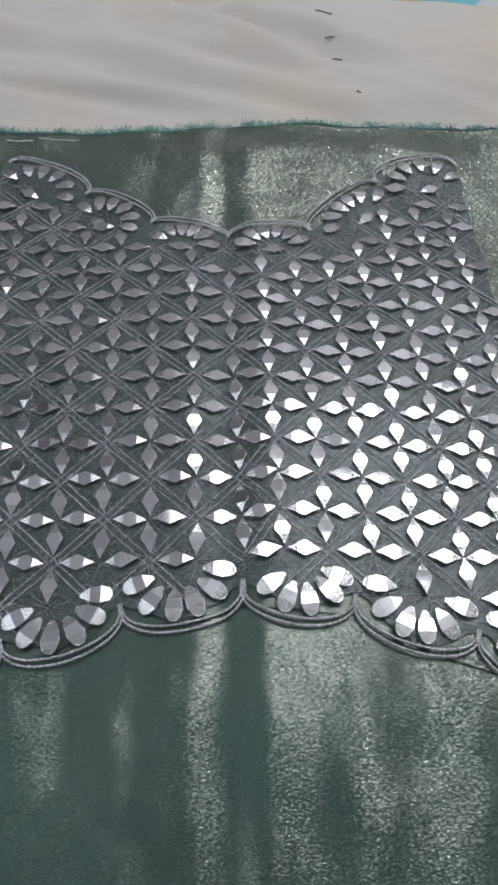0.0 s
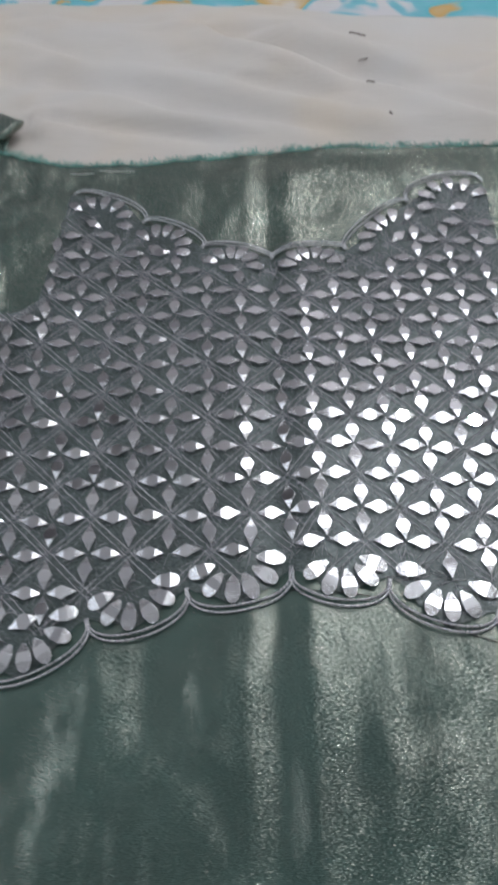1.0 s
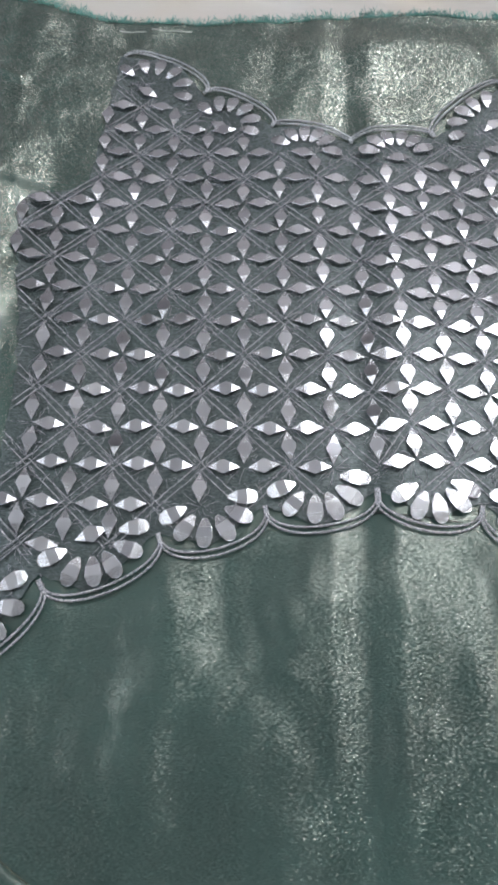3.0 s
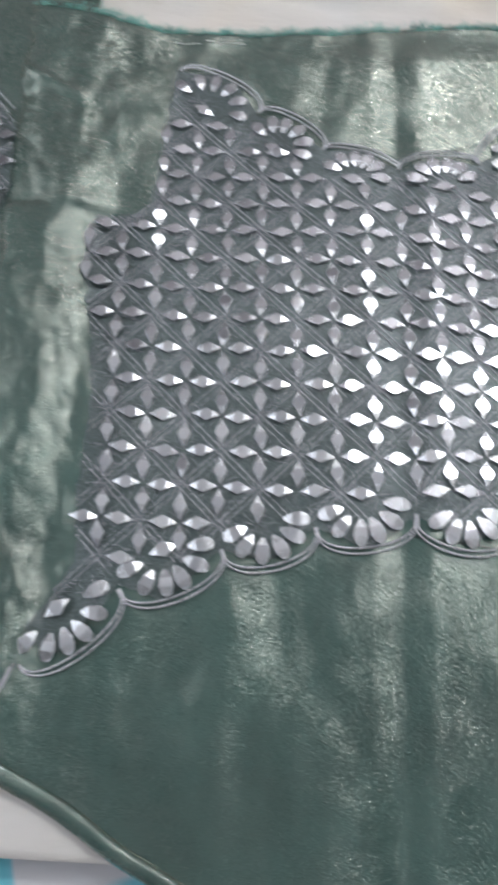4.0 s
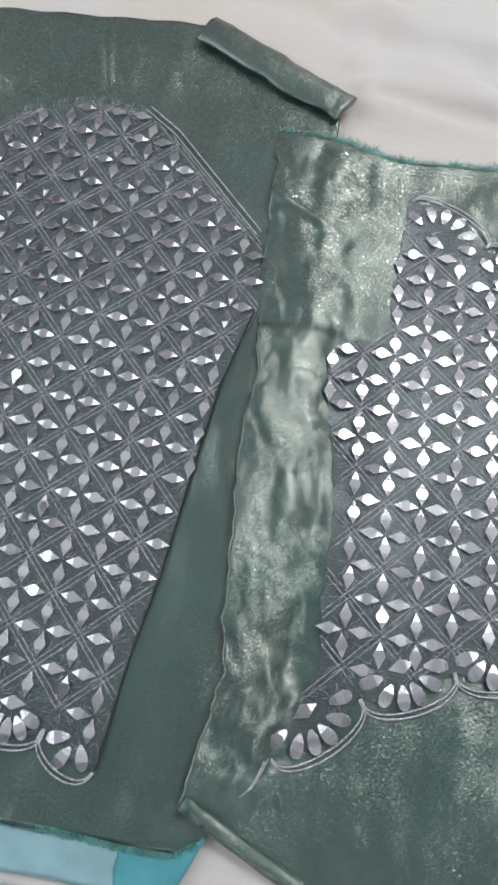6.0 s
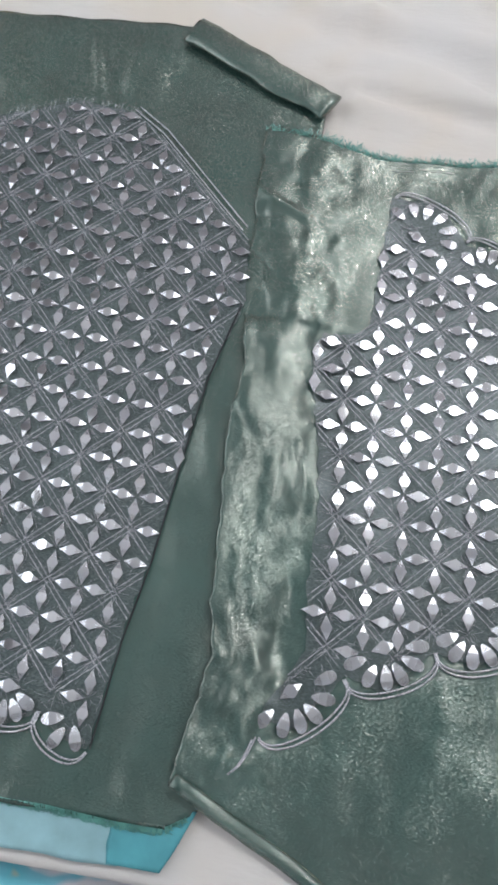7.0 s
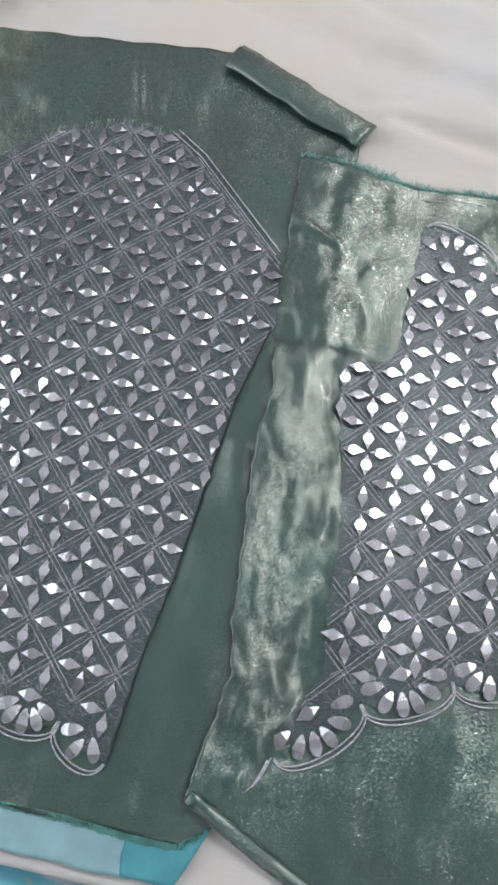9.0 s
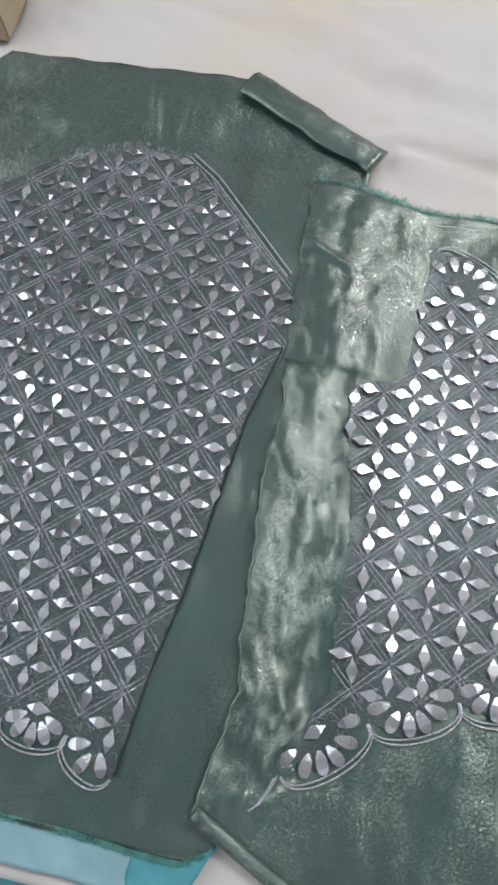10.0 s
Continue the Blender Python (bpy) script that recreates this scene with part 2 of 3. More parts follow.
def smooth(a, b, v):
    k = min(max((v - a) / (b - a), 0), 1)
    return k * k * (3 - 2 * k)


FOLD = [(-2.0, 0.0), (-1.3, 0.004), (-0.1, 0.096), (0.06, 0.073), (0.22, 0.126), (0.7, 0.116), (2.2, 0.08)]  # (x, height) across the pressed centre crease


def back_low(x, y):
    h = -0.03 + 0.025 * noise.noise((x * 0.9, y * 0.9, 3.1))
    h += sum(lerp_table(FOLD, x + k) for k in (-0.03, -0.01, 0.01, 0.03)) / 4 * (1 - 0.5 * smooth(4.7, 5.15, y))
    # pressed across the middle: level below, sloping away above
    h += 0.075 * (1 - min(max((y - 2.36) / 1.6, 0), 1)) * smooth(-1.5, 1.2, y)
    h += 0.04 * (1 - smooth(-2.2, -1.2, x)) * smooth(2.2, 2.6, y)
    return h


def back_height(x, y):
    loose = max(1 - smooth(-2.0, -1.7, x), 1 - smooth(0.8, 1.2, y), smooth(3.9, 4.3, y))
    h = back_low(x, y) + (0.006 + 0.02 * loose) * noise.noise((x * 3.2, y * 1.6, 0.4)) + 0.008 * loose * noise.noise((x * 8, y * 5, 5.0))
    flap = (1 - smooth(-2.0, -1.75, x)) * smooth(-0.1, 0.2, y)
    h += flap * (0.014 * noise.noise((x * 4.2, y * 2.2, 7.7)) + 0.016 * abs(noise.noise((x * 6 + y * 1.5, y * 3.2, 3.7))) + 0.010 * abs(noise.noise((x * 13, y * 10 + x * 4, 8.7))))
    h += 0.05 * (1 - smooth(-2.3, -1.95, x)) * smooth(-0.6, 0.3, y) * smooth(-3.0, -2.72, x + 0.02)
    h += -0.10 * (x + 2.2) * (1 - smooth(-2.1, -1.6, x)) * (1 - smooth(3.2, 3.4, y))
    square = smooth(3.35, 3.42, y) * (1 - smooth(4.35, 4.5, y)) * (1 - smooth(-2.2, -1.8, x + 0.35 * (y - 3.4)))
    h += square * 0.16 * (x + 2.3)
    knot = (1 - smooth(-2.1, -1.85, x)) * (1 - smooth(0.9, 1.6, y)) * smooth(0.0, 0.2, y)
    h += knot * (0.016 * noise.noise((x * 11, y * 9, 4.4)) + 0.012 * noise.noise((x * 5 + y * 6, y * 3, 1.4)))
    h += 0.03 * bell((x + 2.616) * 0.46 + (y - 4.548) * 0.89, 0, 0.035) * (1 - smooth(-2.3, -2.15, x)) * loose
    return h


def sleeve_low(x, y):
    return 0.02 * noise.noise((x * 0.8, y * 0.8, 8.0)) + 0.04 * smooth(-3.1, -2.6, x) * (1 - smooth(3.6, 4.4, y))


def sleeve_height(x, y):
    loose = max(smooth(4.9, 5.5, y), smooth(-3.0, -2.7, x), 1 - smooth(0.0, 0.3, y)) * (1 - smooth(-2.72, -2.5, x) * 0.9)
    corner = -0.11 * max(x + 3.0, 0) * smooth(0, 1, 1 - (y + 0.3) / 0.9) * smooth(-3.0, -2.7, x)
    pleat = 0.018 * smooth(5.35, 5.6, y) * (bell(x + 0.25 * (y - 5.4), -4.22, 0.05) + 0.8 * bell(x, -3.98, 0.05)) * (1 - smooth(5.9, 6.2, y))
    return sleeve_low(x, y) + corner + pleat + loose * (0.02 * noise.noise((x * 2.4, y * 1.8, 1.2)) + 0.006 * noise.noise((x * 7, y * 5, 2.2)))


def crease(v, width):
    return max(0.0, 1 - math.sqrt(v * v + 0.0012) / width) ** 2


SWALES = [([(-0.6, 7.4), (-0.22, 7.22), (0.3, 6.92), (0.87, 6.64), (1.26, 6.43), (1.84, 6.04), (2.6, 5.6)], 0.17, 0.085),
          ([(-1.9, 6.45), (-1.26, 6.26), (-0.76, 6.0), (-0.28, 5.92), (0.18, 5.81), (0.64, 5.57), (1.13, 5.25)], 0.15, 0.075),
          ([(-2.6, 7.5), (-1.95, 7.48), (-1.27, 7.34), (-0.57, 7.28), (0.3, 7.32)], 0.06, 0.05),
          ([(-1.9, 5.75), (-0.89, 5.54), (-0.5, 5.46), (-0.2, 5.32)], 0.08, 0.05)]


def off_line(x, y, line):
    """Distance of (x, y) from a line of points."""
    best = 9.0
    for (x0, y0), (x1, y1) in zip(line, line[1:]):
        dx, dy = x1 - x0, y1 - y0
        k = min(max(((x - x0) * dx + (y - y0) * dy) / (dx * dx + dy * dy), 0), 1)
        best = min(best, math.hypot(x - x0 - k * dx, y - y0 - k * dy))
    return best


def sheet_height(x, y):
    free = smooth(5.25, 5.7, y - 1.05 * (1 - smooth(-2.6, -1.8, x))) + (1 - smooth(-0.9, -0.56, y)) * 0.15
    sweep = y * 1.1 + x * 0.45 + 0.4 * noise.noise((x * 0.5, y * 0.5, 4))
    h = 0.20 * noise.noise((x * 0.25, sweep * 0.9, 2.0)) + 0.05 * noise.noise((x * 0.9, sweep * 2.0, 9.0))
    h += 0.06 * crease(noise.noise((x * 0.3 + 3, sweep * 0.8, 6.0)), 0.28) + 0.09 * crease(noise.noise((x * 0.35, y * 0.9 + x * 0.15, 16.0)), 0.24)
    h -= 0.06 * crease(noise.noise((x * 0.4 + 9, sweep * 1.3, 26.0)), 0.2)
    if free > 0 and -3.5 < x < 3.5:
        for line, width, deep in SWALES:
            d = off_line(x, y, line) / width
            h += deep * (0.7 * math.exp(-((d - 1.6) ** 2)) - math.exp(-d * d))
    return -0.075 + max(min(h, 0.32), -0.17) * free * (1 - 0.75 * smooth(6.9, 7.7, y))


# ---------- the room ----------
floor = box("floor", (-17.4, -20, -6.1), (19.4, 20, -5.5), FLOOR)
tagged(floor, "beige tiled room floor", "floor", kind="structure")
ceiling = box("ceiling", (-17.4, -20, 21.5), (19.4, 20, 22.1), CEILING)
tagged(ceiling, "white painted ceiling", "ceiling", kind="structure")
for nm, lo, hi in (("wall_north", (-17.4, 19, -5.5), (19.4, 20, 21.5)), ("wall_east", (18.4, -19, -5.5), (19.4, 19, 21.5))):
    tagged(box(nm, lo, hi, WALL), "plain dusty mauve painted wall", "wall", kind="structure")


SKIRTING = plain("cream_skirting", (0.55, 0.47, 0.33), 0.6, var=0.06, scale=8)
tagged(box("baseboard", (-16.4, 18.85, -5.5), (18.4, 19, -3.4), SKIRTING), "cream painted skirting board along the wall", "baseboard", kind="structure")


def wall_with_opening(nm, axis, at, out, u0, u1, wu, wz):
    """A wall with an opening for an added fill lamp, as one mesh of four blocks."""
    root = None
    for a, b, z0, z1 in ((u0, wu[0], -5.5, 21.5), (wu[1], u1, -5.5, 21.5), (wu[0], wu[1], -5.5, wz[0]), (wu[0], wu[1], wz[1], 21.5)):
        lo, hi = ((at, a, z0), (out, b, z1)) if axis == "x" else ((a, at, z0), (b, out, z1))
        lo, hi = [tuple(f(p, q) for p, q in zip(lo, hi)) for f in (min, max)]
        if root is None:
            root = tagged(box(nm, lo, hi, WALL), "plain dusty mauve painted wall with an opening for an added fill lamp", "wall", kind="structure")
        else:
            box("wall_section", lo, hi, WALL, root)
    return root


# openings made for the two added fill lamps; no window is known here
wall_with_opening("wall_west", "x", -16.4, -17.4, -19, 19, (-4.0, 11.0), (7.4, 19.6))
wall_with_opening("wall_south", "y", -19, -20, -16.4, 18.4, (-4.5, 8.5), (8.0, 18.0))

# ceiling lamp: a round bulb on a short drop
lamp = tagged(new("ceiling_lamp"), "white bulb on a short ceiling drop, lit", "lamp")
v, f = tube_data([(6.4, 10.6, 21.5), (6.4, 10.6, 18.6)], 0.12, 8)
part("drop_rod", mesh_of("drop_rod", v, f, STEEL), lamp)
bm = bmesh.new()
bmesh.ops.create_uvsphere(bm, u_segments=20, v_segments=12, radius=0.36 * D)
for q in bm.verts:
    q.co += Vector((6.4, 10.6, 18.2)) * D
me = bpy.data.meshes.new("bulb")
bm.to_mesh(me)
bm.free()
me.materials.append(bulb_mat)
part("bulb", me, lamp, "glowing white bulb")

# lit ceiling panel in a white frame
panel = tagged(new("ceiling_light_panel"), "wide lit ceiling panel in a white frame", "ceiling light")
box("diffuser", (-0.8, 8.6, 21.38), (15.6, 16.4, 21.46), panel_mat, panel)
for lo, hi in (((-1.2, 8.2, 21.3), (-0.8, 16.8, 21.5)), ((15.6, 8.2, 21.3), (16.0, 16.8, 21.5)), ((-0.8, 8.2, 21.3), (15.6, 8.6, 21.5)), ((-0.8, 16.4, 21.3), (15.6, 16.8, 21.5))):
    box("frame", lo, hi, STEEL, panel)

# bed: mattress under a floral spread, dark wooden rail at its far end
bed = tagged(new("bed"), "low bed with a dark wooden end board", "bed")
BED_PARTS = [box("mattress", (-12, -9, -2.4), (12, 9.38, -0.52), FLORAL, bed, 0.3),
             box("bed_base", (-12.2, -9.2, -5.5), (12.2, 9.38, -2.4), WOOD, bed, 0.1),
             box("end_board", (-12.4, 9.42, -5.5), (12.4, 9.66, 0.1), WOOD, bed, 0.06)]
spread = cloth("bedspread", [(-9, -11.8)], [(-9, 11.8)], -8.8, 9.37,
               lambda x, y: -0.36 + 0.06 * noise.noise((x * 0.9, y * 1.1, 1)) * (smooth(7.2, 8.0, y) + 1 - smooth(-1.0, -0.6, y)), FLORAL, 120, 140, None, 0.03, 0.03)
# the bed stands a little askew to the cloths
ASKEW = Matrix.Translation(Vector((0, 8.9, 0)) * D) @ Matrix.Rotation(radians(-3.95), 4, "Z") @ Matrix.Translation(Vector((0, -8.9, 0)) * D)
for ob in BED_PARTS + [spread]:
    ob.data.transform(ASKEW)
tagged(spread, "printed cotton bedspread with teal and orange flowers", "bedspread")

# white sheet
SHEET_TOP = [(-11, 7.95), (-3.3, 7.84), (-0.9, 7.80), (0.56, 7.62), (2.35, 7.38), (8, 6.7)]
sheet = cloth("bedsheet", [(-0.7, -11), (7.9, -11)], [(-0.7, 8), (7.4, 8)], -0.64, 7.75, sheet_height, SHEET, 260, 180, None, 0.02)
for q in sheet.data.vertices:
    x, y = q.co.x / D, q.co.y / D
    k = smooth(5.0, 7.5, y)
    q.co.y += D * k * (lerp_table(SHEET_TOP, x) - 7.75 + 0.05 * noise.noise((x * 1.5, 0, 0)))
tagged(sheet, "creased off-white cotton sheet spread on the bed", "sheet")

# ---------- green cloths ----------
SLEEVE_R = [(-0.32, -2.66), (-0.15, -2.42), (0.3, -2.3), (5.42, -2.2), (5.5, -2.18), (6.3, -3.44)]
SLEEVE_L = [(-0.3, -6.3), (4.5, -7.0), (6.14, -6.1), (6.36, -5.9)]
sleeve = tagged(new("sleeve_piece"), "green tissue-silk sleeve piece set with leaf-shaped mirrors, lying flat", "fabric piece")
cloth("cloth", SLEEVE_L, SLEEVE_R, -0.28, 6.32, sleeve_height, SILK, 150, 220, sleeve, 0.003, 0.025)

BACK_L = [(-1.5, 0.35), (-0.7, -1.16), (0.0, -2.63), (0.26, -2.59), (0.6, -2.54), (0.84, -2.475), (1.18, -2.545), (1.72, -2.57), (2.16, -2.61),
          (2.63, -2.61), (3.06, -2.56), (3.43, -2.65), (3.97, -2.68), (4.66, -2.68), (5.12, -2.72), (5.19, -2.70)]
BACK_TOP = [(-2.72, 5.2), (-2.2, 5.15), (-1.7, 5.05), (-0.4, 5.09), (0.1, 5.14), (1.3, 5.16), (3.4, 5.16)]
back = tagged(new("blouse_back_piece"), "green tissue-silk blouse back with scalloped mirror embroidery", "fabric piece")
cloth("cloth", BACK_L, [(-1.5, 3.4), (5.2, 3.4)], -1.5, 5.19, back_height, SILK, 240, 260, back, 0.003, 0.03, BACK_TOP)


# ---------- embroidery ----------
def leaf_data(length, width, high):
    """A cut mirror leaf: a level six-sided middle, two steep pointed end facets, a thin rim."""
    a, b, c, e = length / 2, width / 2, length * 0.03, length * 0.20
    half = [(a, 0), (e, b * 0.63), (c, b), (-c, b), (-e, b * 0.63)]
    ring = half + [(-x, -y) for x, y in half]
    n = len(ring)
    level = {a: 0.08, e: 1.0, c: 1.0}
    top = [(x * 0.97, y * 0.94, level[abs(x)] * high) for x, y in ring]
    v = [(x, y, -0.6 * high) for x, y in ring] + [(x, y, (level[abs(x)] - 0.13) * high) for x, y in ring] + top
    f = [(k, (k + 1) % n, n + (k + 1) % n, n + k) for k in range(n)]
    f += [(n + k, n + (k + 1) % n, 2 * n + (k + 1) % n, 2 * n + k) for k in range(n)]
    o = 2 * n
    f += [(o, o + 1, o + 9), (o + 4, o + 5, o + 6), (o + 1, o + 2, o + 3, o + 4, o + 6, o + 7, o + 8, o + 9)]
    return v, f


def petal_data(length, width, high):
    """A faceted mirror drop: narrow at the inner end (x = 0), broad and round at the outer end."""
    b = width / 2
    half = [(0.0, 0.22), (0.30, 0.80), (0.66, 1.0), (0.90, 0.70), (1.0, 0.28)]
    ring = [(length * x, -b * y) for x, y in half] + [(length * x, b * y) for x, y in reversed(half)]
    zz = [0.15, 1, 1, 0.45, 0.1]
    zz = zz + zz[::-1]
    m = len(ring)
    v = [(x, y, -0.6 * high) for x, y in ring] + [(x, y, z * high * 0.8) for (x, y), z in zip(ring, zz)]
    v += [(length * 0.5 + (x - length * 0.5) * 0.93, y * 0.92, z * high) for (x, y), z in zip(ring, zz)]
    f = [(k, (k + 1) % m, m + (k + 1) % m, m + k) for k in range(m)]
    f += [(m + k, m + (k + 1) % m, 2 * m + (k + 1) % m, 2 * m + k) for k in range(m)]
    o = 2 * m
    f += [(o, o + 1, o + 8, o + 9), (o + 1, o + 2, o + 7, o + 8), (o + 2, o + 3, o + 6, o + 7), (o + 3, o + 4, o + 5, o + 6)]
    return v, f


def facet_slots(me):
    """The sloping end facets and the rim are cut and brushed, the middle is polished."""
    me.materials.append(BRUSHED)
    for p in me.polygons:
        p.material_index = 0 if p.index == len(me.polygons) - 1 else 1
    return me


LEAF = facet_slots(mesh_of("mirror_leaf", *leaf_data(0.178, 0.082, 0.0100), MIRROR))
LEAF_WIDE = facet_slots(mesh_of("mirror_leaf_wide", *leaf_data(0.186, 0.094, 0.0100), MIRROR))


def petal_slots(me):
    me.materials.append(BRUSHED)
    for p in me.polygons:
        p.material_index = 0 if p.index == 21 else 1
    return me


PETAL = petal_slots(mesh_of("mirror_petal", *petal_data(0.158, 0.090, 0.011), MIRROR))
PETAL_SMALL = petal_slots(mesh_of("mirror_petal_small", *petal_data(0.14, 0.082, 0.012), MIRROR))
rng = random.Random(7)


def seat(low, x, y, turn, lift, wobble):
    """The pose of a small flat piece on the cloth, turned in the plane and leaning a little by chance."""
    e = 0.05
    gx, gy = (low(x + e, y) - low(x - e, y)) / (2 * e), (low(x, y + e) - low(x, y - e)) / (2 * e)
    up = Vector((-gx + rng.gauss(0, wobble), -gy + rng.gauss(0, wobble), 1)).normalized()
    along = Vector((math.cos(turn), math.sin(turn), 0))
    along = (along - up * along.dot(up)).normalized()
    m = Matrix.Identity(4)
    for k in range(3):
        m[k][0], m[k][1], m[k][2] = along[k], up.cross(along)[k], up[k]
    m.translation = Vector((x, y, low(x, y) + lift)) * D
    return m


def lay(thing, name, me, m):
    ob = new(name, me)
    ob.parent = thing
    ob.matrix_basis = m
    return ob


PLACED = {}


def lattice(thing, low, node, poly, net, ri, rj, lift, near, wobble):
    """Mirror leaves round every even node, and double silver cords through the odd ones."""
    rest, cords, count = [], [], 0
    for i in range(*ri):
        for j in range(*rj):
            if (i + j) % 2 == 0:
                p = Vector(node(i, j))
                for di, dj in ((1, 0), (-1, 0), (0, 1), (0, -1)):
                    q = Vector(node(i + di, j + dj))
                    c = p + (q - p) * 0.442
                    way = q - p
                    ends = [c + way.normalized() * s for s in (-0.045, 0.045)]
                    if not (inside(poly, c.x, c.y) and all(inside(net, g.x, g.y) for g in ends)):
                        continue
                    m = seat(low, c.x + rng.gauss(0, 0.004), c.y + rng.gauss(0, 0.004), math.atan2(way.y, way.x) + rng.gauss(0, 0.05), lift, wobble)
                    PLACED.setdefault(thing, []).append(c)
                    if near(c.x, c.y) and count < 300:
                        lay(thing, "mirror_leaf", LEAF, m)
                        count += 1
                    else:
                        rest.append(m)
            else:
                for di, dj in ((1, 1), (1, -1)):
                    p, q = Vector(node(i, j)), Vector(node(i + di, j + dj))
                    c = (p + q) / 2
                    if not (inside(poly, p.x, p.y) or inside(poly, q.x, q.y)):
                        continue
                    side = (q - p).normalized()
                    side = Vector((-side.y, side.x)) * 0.017
                    for s in (-1, 1):
                        path = []
                        for k in range(17):
                            g = p + (q - p) * (k / 16) + side * s + Vector((rng.gauss(0, 0.0013), rng.gauss(0, 0.0013)))
                            if not inside(net, g.x, g.y):
                                continue
                            path.append((g.x, g.y, low(g.x, g.y) + lift - 0.010))
                        if len(path) > 2:
                            cords.append(tube_data(path, lambda k: 0.0042 * (1 + 0.4 * math.sin(k * 50)) + rng.uniform(-0.0014, 0.0014), 4, 0.5))
    if rest:
        pieces = []
        base = [tuple(q.co / D) for q in LEAF.vertices]
        faces = [tuple(p.vertices) for p in LEAF.polygons]
        for m in rest:
            s = Matrix.Translation(-m.translation) @ m
            t = m.translation / D
            pieces.append(([tuple(s @ Vector(b) + t) for b in base], faces))
        field = mesh_of("mirror_leaves", *joined(pieces), MIRROR)
        field.materials.append(BRUSHED)
        slots = [p.material_index for p in LEAF.polygons]
        field.polygons.foreach_set("material_index", slots * len(rest))
        tagged(part("mirror_leaves", field, thing), kind="stuff")
    tagged(part("zari_stitching", mesh_of("zari_stitching", *joined(cords), CORD, True), thing, "double lines of silver zari thread"), kind="stuff")


def strands(thing, low, node, net, ri, rj, lift):
    """Short loose stitches round the crossings and over the ground."""
    bits = []
    for i in range(*ri):
        for j in range(*rj):
            p = Vector(node(i, j))
            if not inside(net, p.x, p.y):
                continue
            for k in range(24):
                g = rng.uniform(0, 2 * math.pi)
                r0 = rng.choice((rng.uniform(0.0, 0.05), rng.uniform(0.0, 0.13)))
                a = p + Vector((math.cos(g), math.sin(g))) * r0
                turn = g + rng.gauss(0, 0.5) + (rng.choice((0, 1.57)) if r0 > 0.06 else 0)
                b = a + Vector((math.cos(turn), math.sin(turn))) * rng.uniform(0.04, 0.10)
                if inside(net, a.x, a.y) and inside(net, b.x, b.y):
                    c = (a + b) / 2
                    bits.append(tube_data([(a.x, a.y, low(a.x, a.y) + lift - 0.014), (c.x + rng.gauss(0, 0.006), c.y + rng.gauss(0, 0.006), low(c.x, c.y) + lift - 0.007), (b.x, b.y, low(b.x, b.y) + lift - 0.014)], 0.0021, 3))
    tagged(part("loose_stitching", mesh_of("loose_stitching", *joined(bits), CORD, True), thing, "fine silver stitches over the ground"), kind="stuff")


def scallop(thing, low, a, b, deep, petals, lift, small=False, spread=74, inner=0.10, crown=True):
    """A fan of mirror petals under a bowed double cord from a to b; it bulges to the right of the way from a to b."""
    a, b = Vector(a), Vector(b)
    along = (b - a).normalized()
    out = Vector((along.y, -along.x))
    half, mid = (b - a).length / 2, (a + b) / 2
    for off in (0.0, 0.034):
        path = []
        for k in range(61):
            g = math.pi * k / 60
            p = mid - along * (half - 0.004 + off * 0.3) * math.cos(g) + out * ((deep - 0.034 + off) * math.sin(g) ** 0.75)
            path.append((p.x, p.y, low(p.x, p.y) + lift - 0.008))
        part("cord", mesh_of("cord", *tube_data(path, lambda k: 0.0072 * (1 + 0.28 * math.sin(k * 190)) + rng.uniform(-0.001, 0.001), 5, 0.5), CORD, True), thing)
    hub = mid - out * inner
    size = 0.14 if small else 0.15
    for k in range(petals):
        g = radians(-spread + 2 * spread * k / (petals - 1))
        way = out * math.cos(g) + along * math.sin(g)
        reach = 1 / math.hypot(math.cos(g) / (deep + inner - 0.05), math.sin(g) / (half * 0.92)) - size
        p = hub + way * max(reach, 0.02)
        if any((p + way * 0.075 - q).length < 0.075 for q in PLACED.get(thing, ())):
            continue
        lay(thing, "mirror_petal", PETAL_SMALL if small else PETAL, seat(low, p.x, p.y, math.atan2(way.y, way.x) + rng.gauss(0, 0.05), lift, 0.03))
    if small:
        p = hub - out * 0.03
        lay(thing, "mirror_leaf", LEAF, seat(low, p.x, p.y, math.atan2(along.y, along.x), lift, 0.03))
    elif crown:
        for s, back_off, tilt in ((0, 0.125, 0),):
            p = mid + along * s - out * back_off
            if any((p - q).length < 0.075 for q in PLACED.get(thing, ())):
                continue
            lay(thing, "mirror_leaf_wide", LEAF_WIDE, seat(low, p.x, p.y, math.atan2(along.y, along.x) - tilt, lift, 0.03))


def back_node(i, j):
    if i <= 7:
        return -1.5302 + 0.2355 * i + 0.0077 * j, 2.3495 - 0.0035 * i - 0.2274 * j
    k = i - 8
    return 0.315 + 0.223 * k + 0.0045 * j, 2.3108 - 0.0136 * k - 0.2115 * j


def sleeve_node(i, j):
    return -5.0488 + 0.2464 * i - 0.0133 * j, 4.3359 - 0.0124 * i - 0.2375 * j


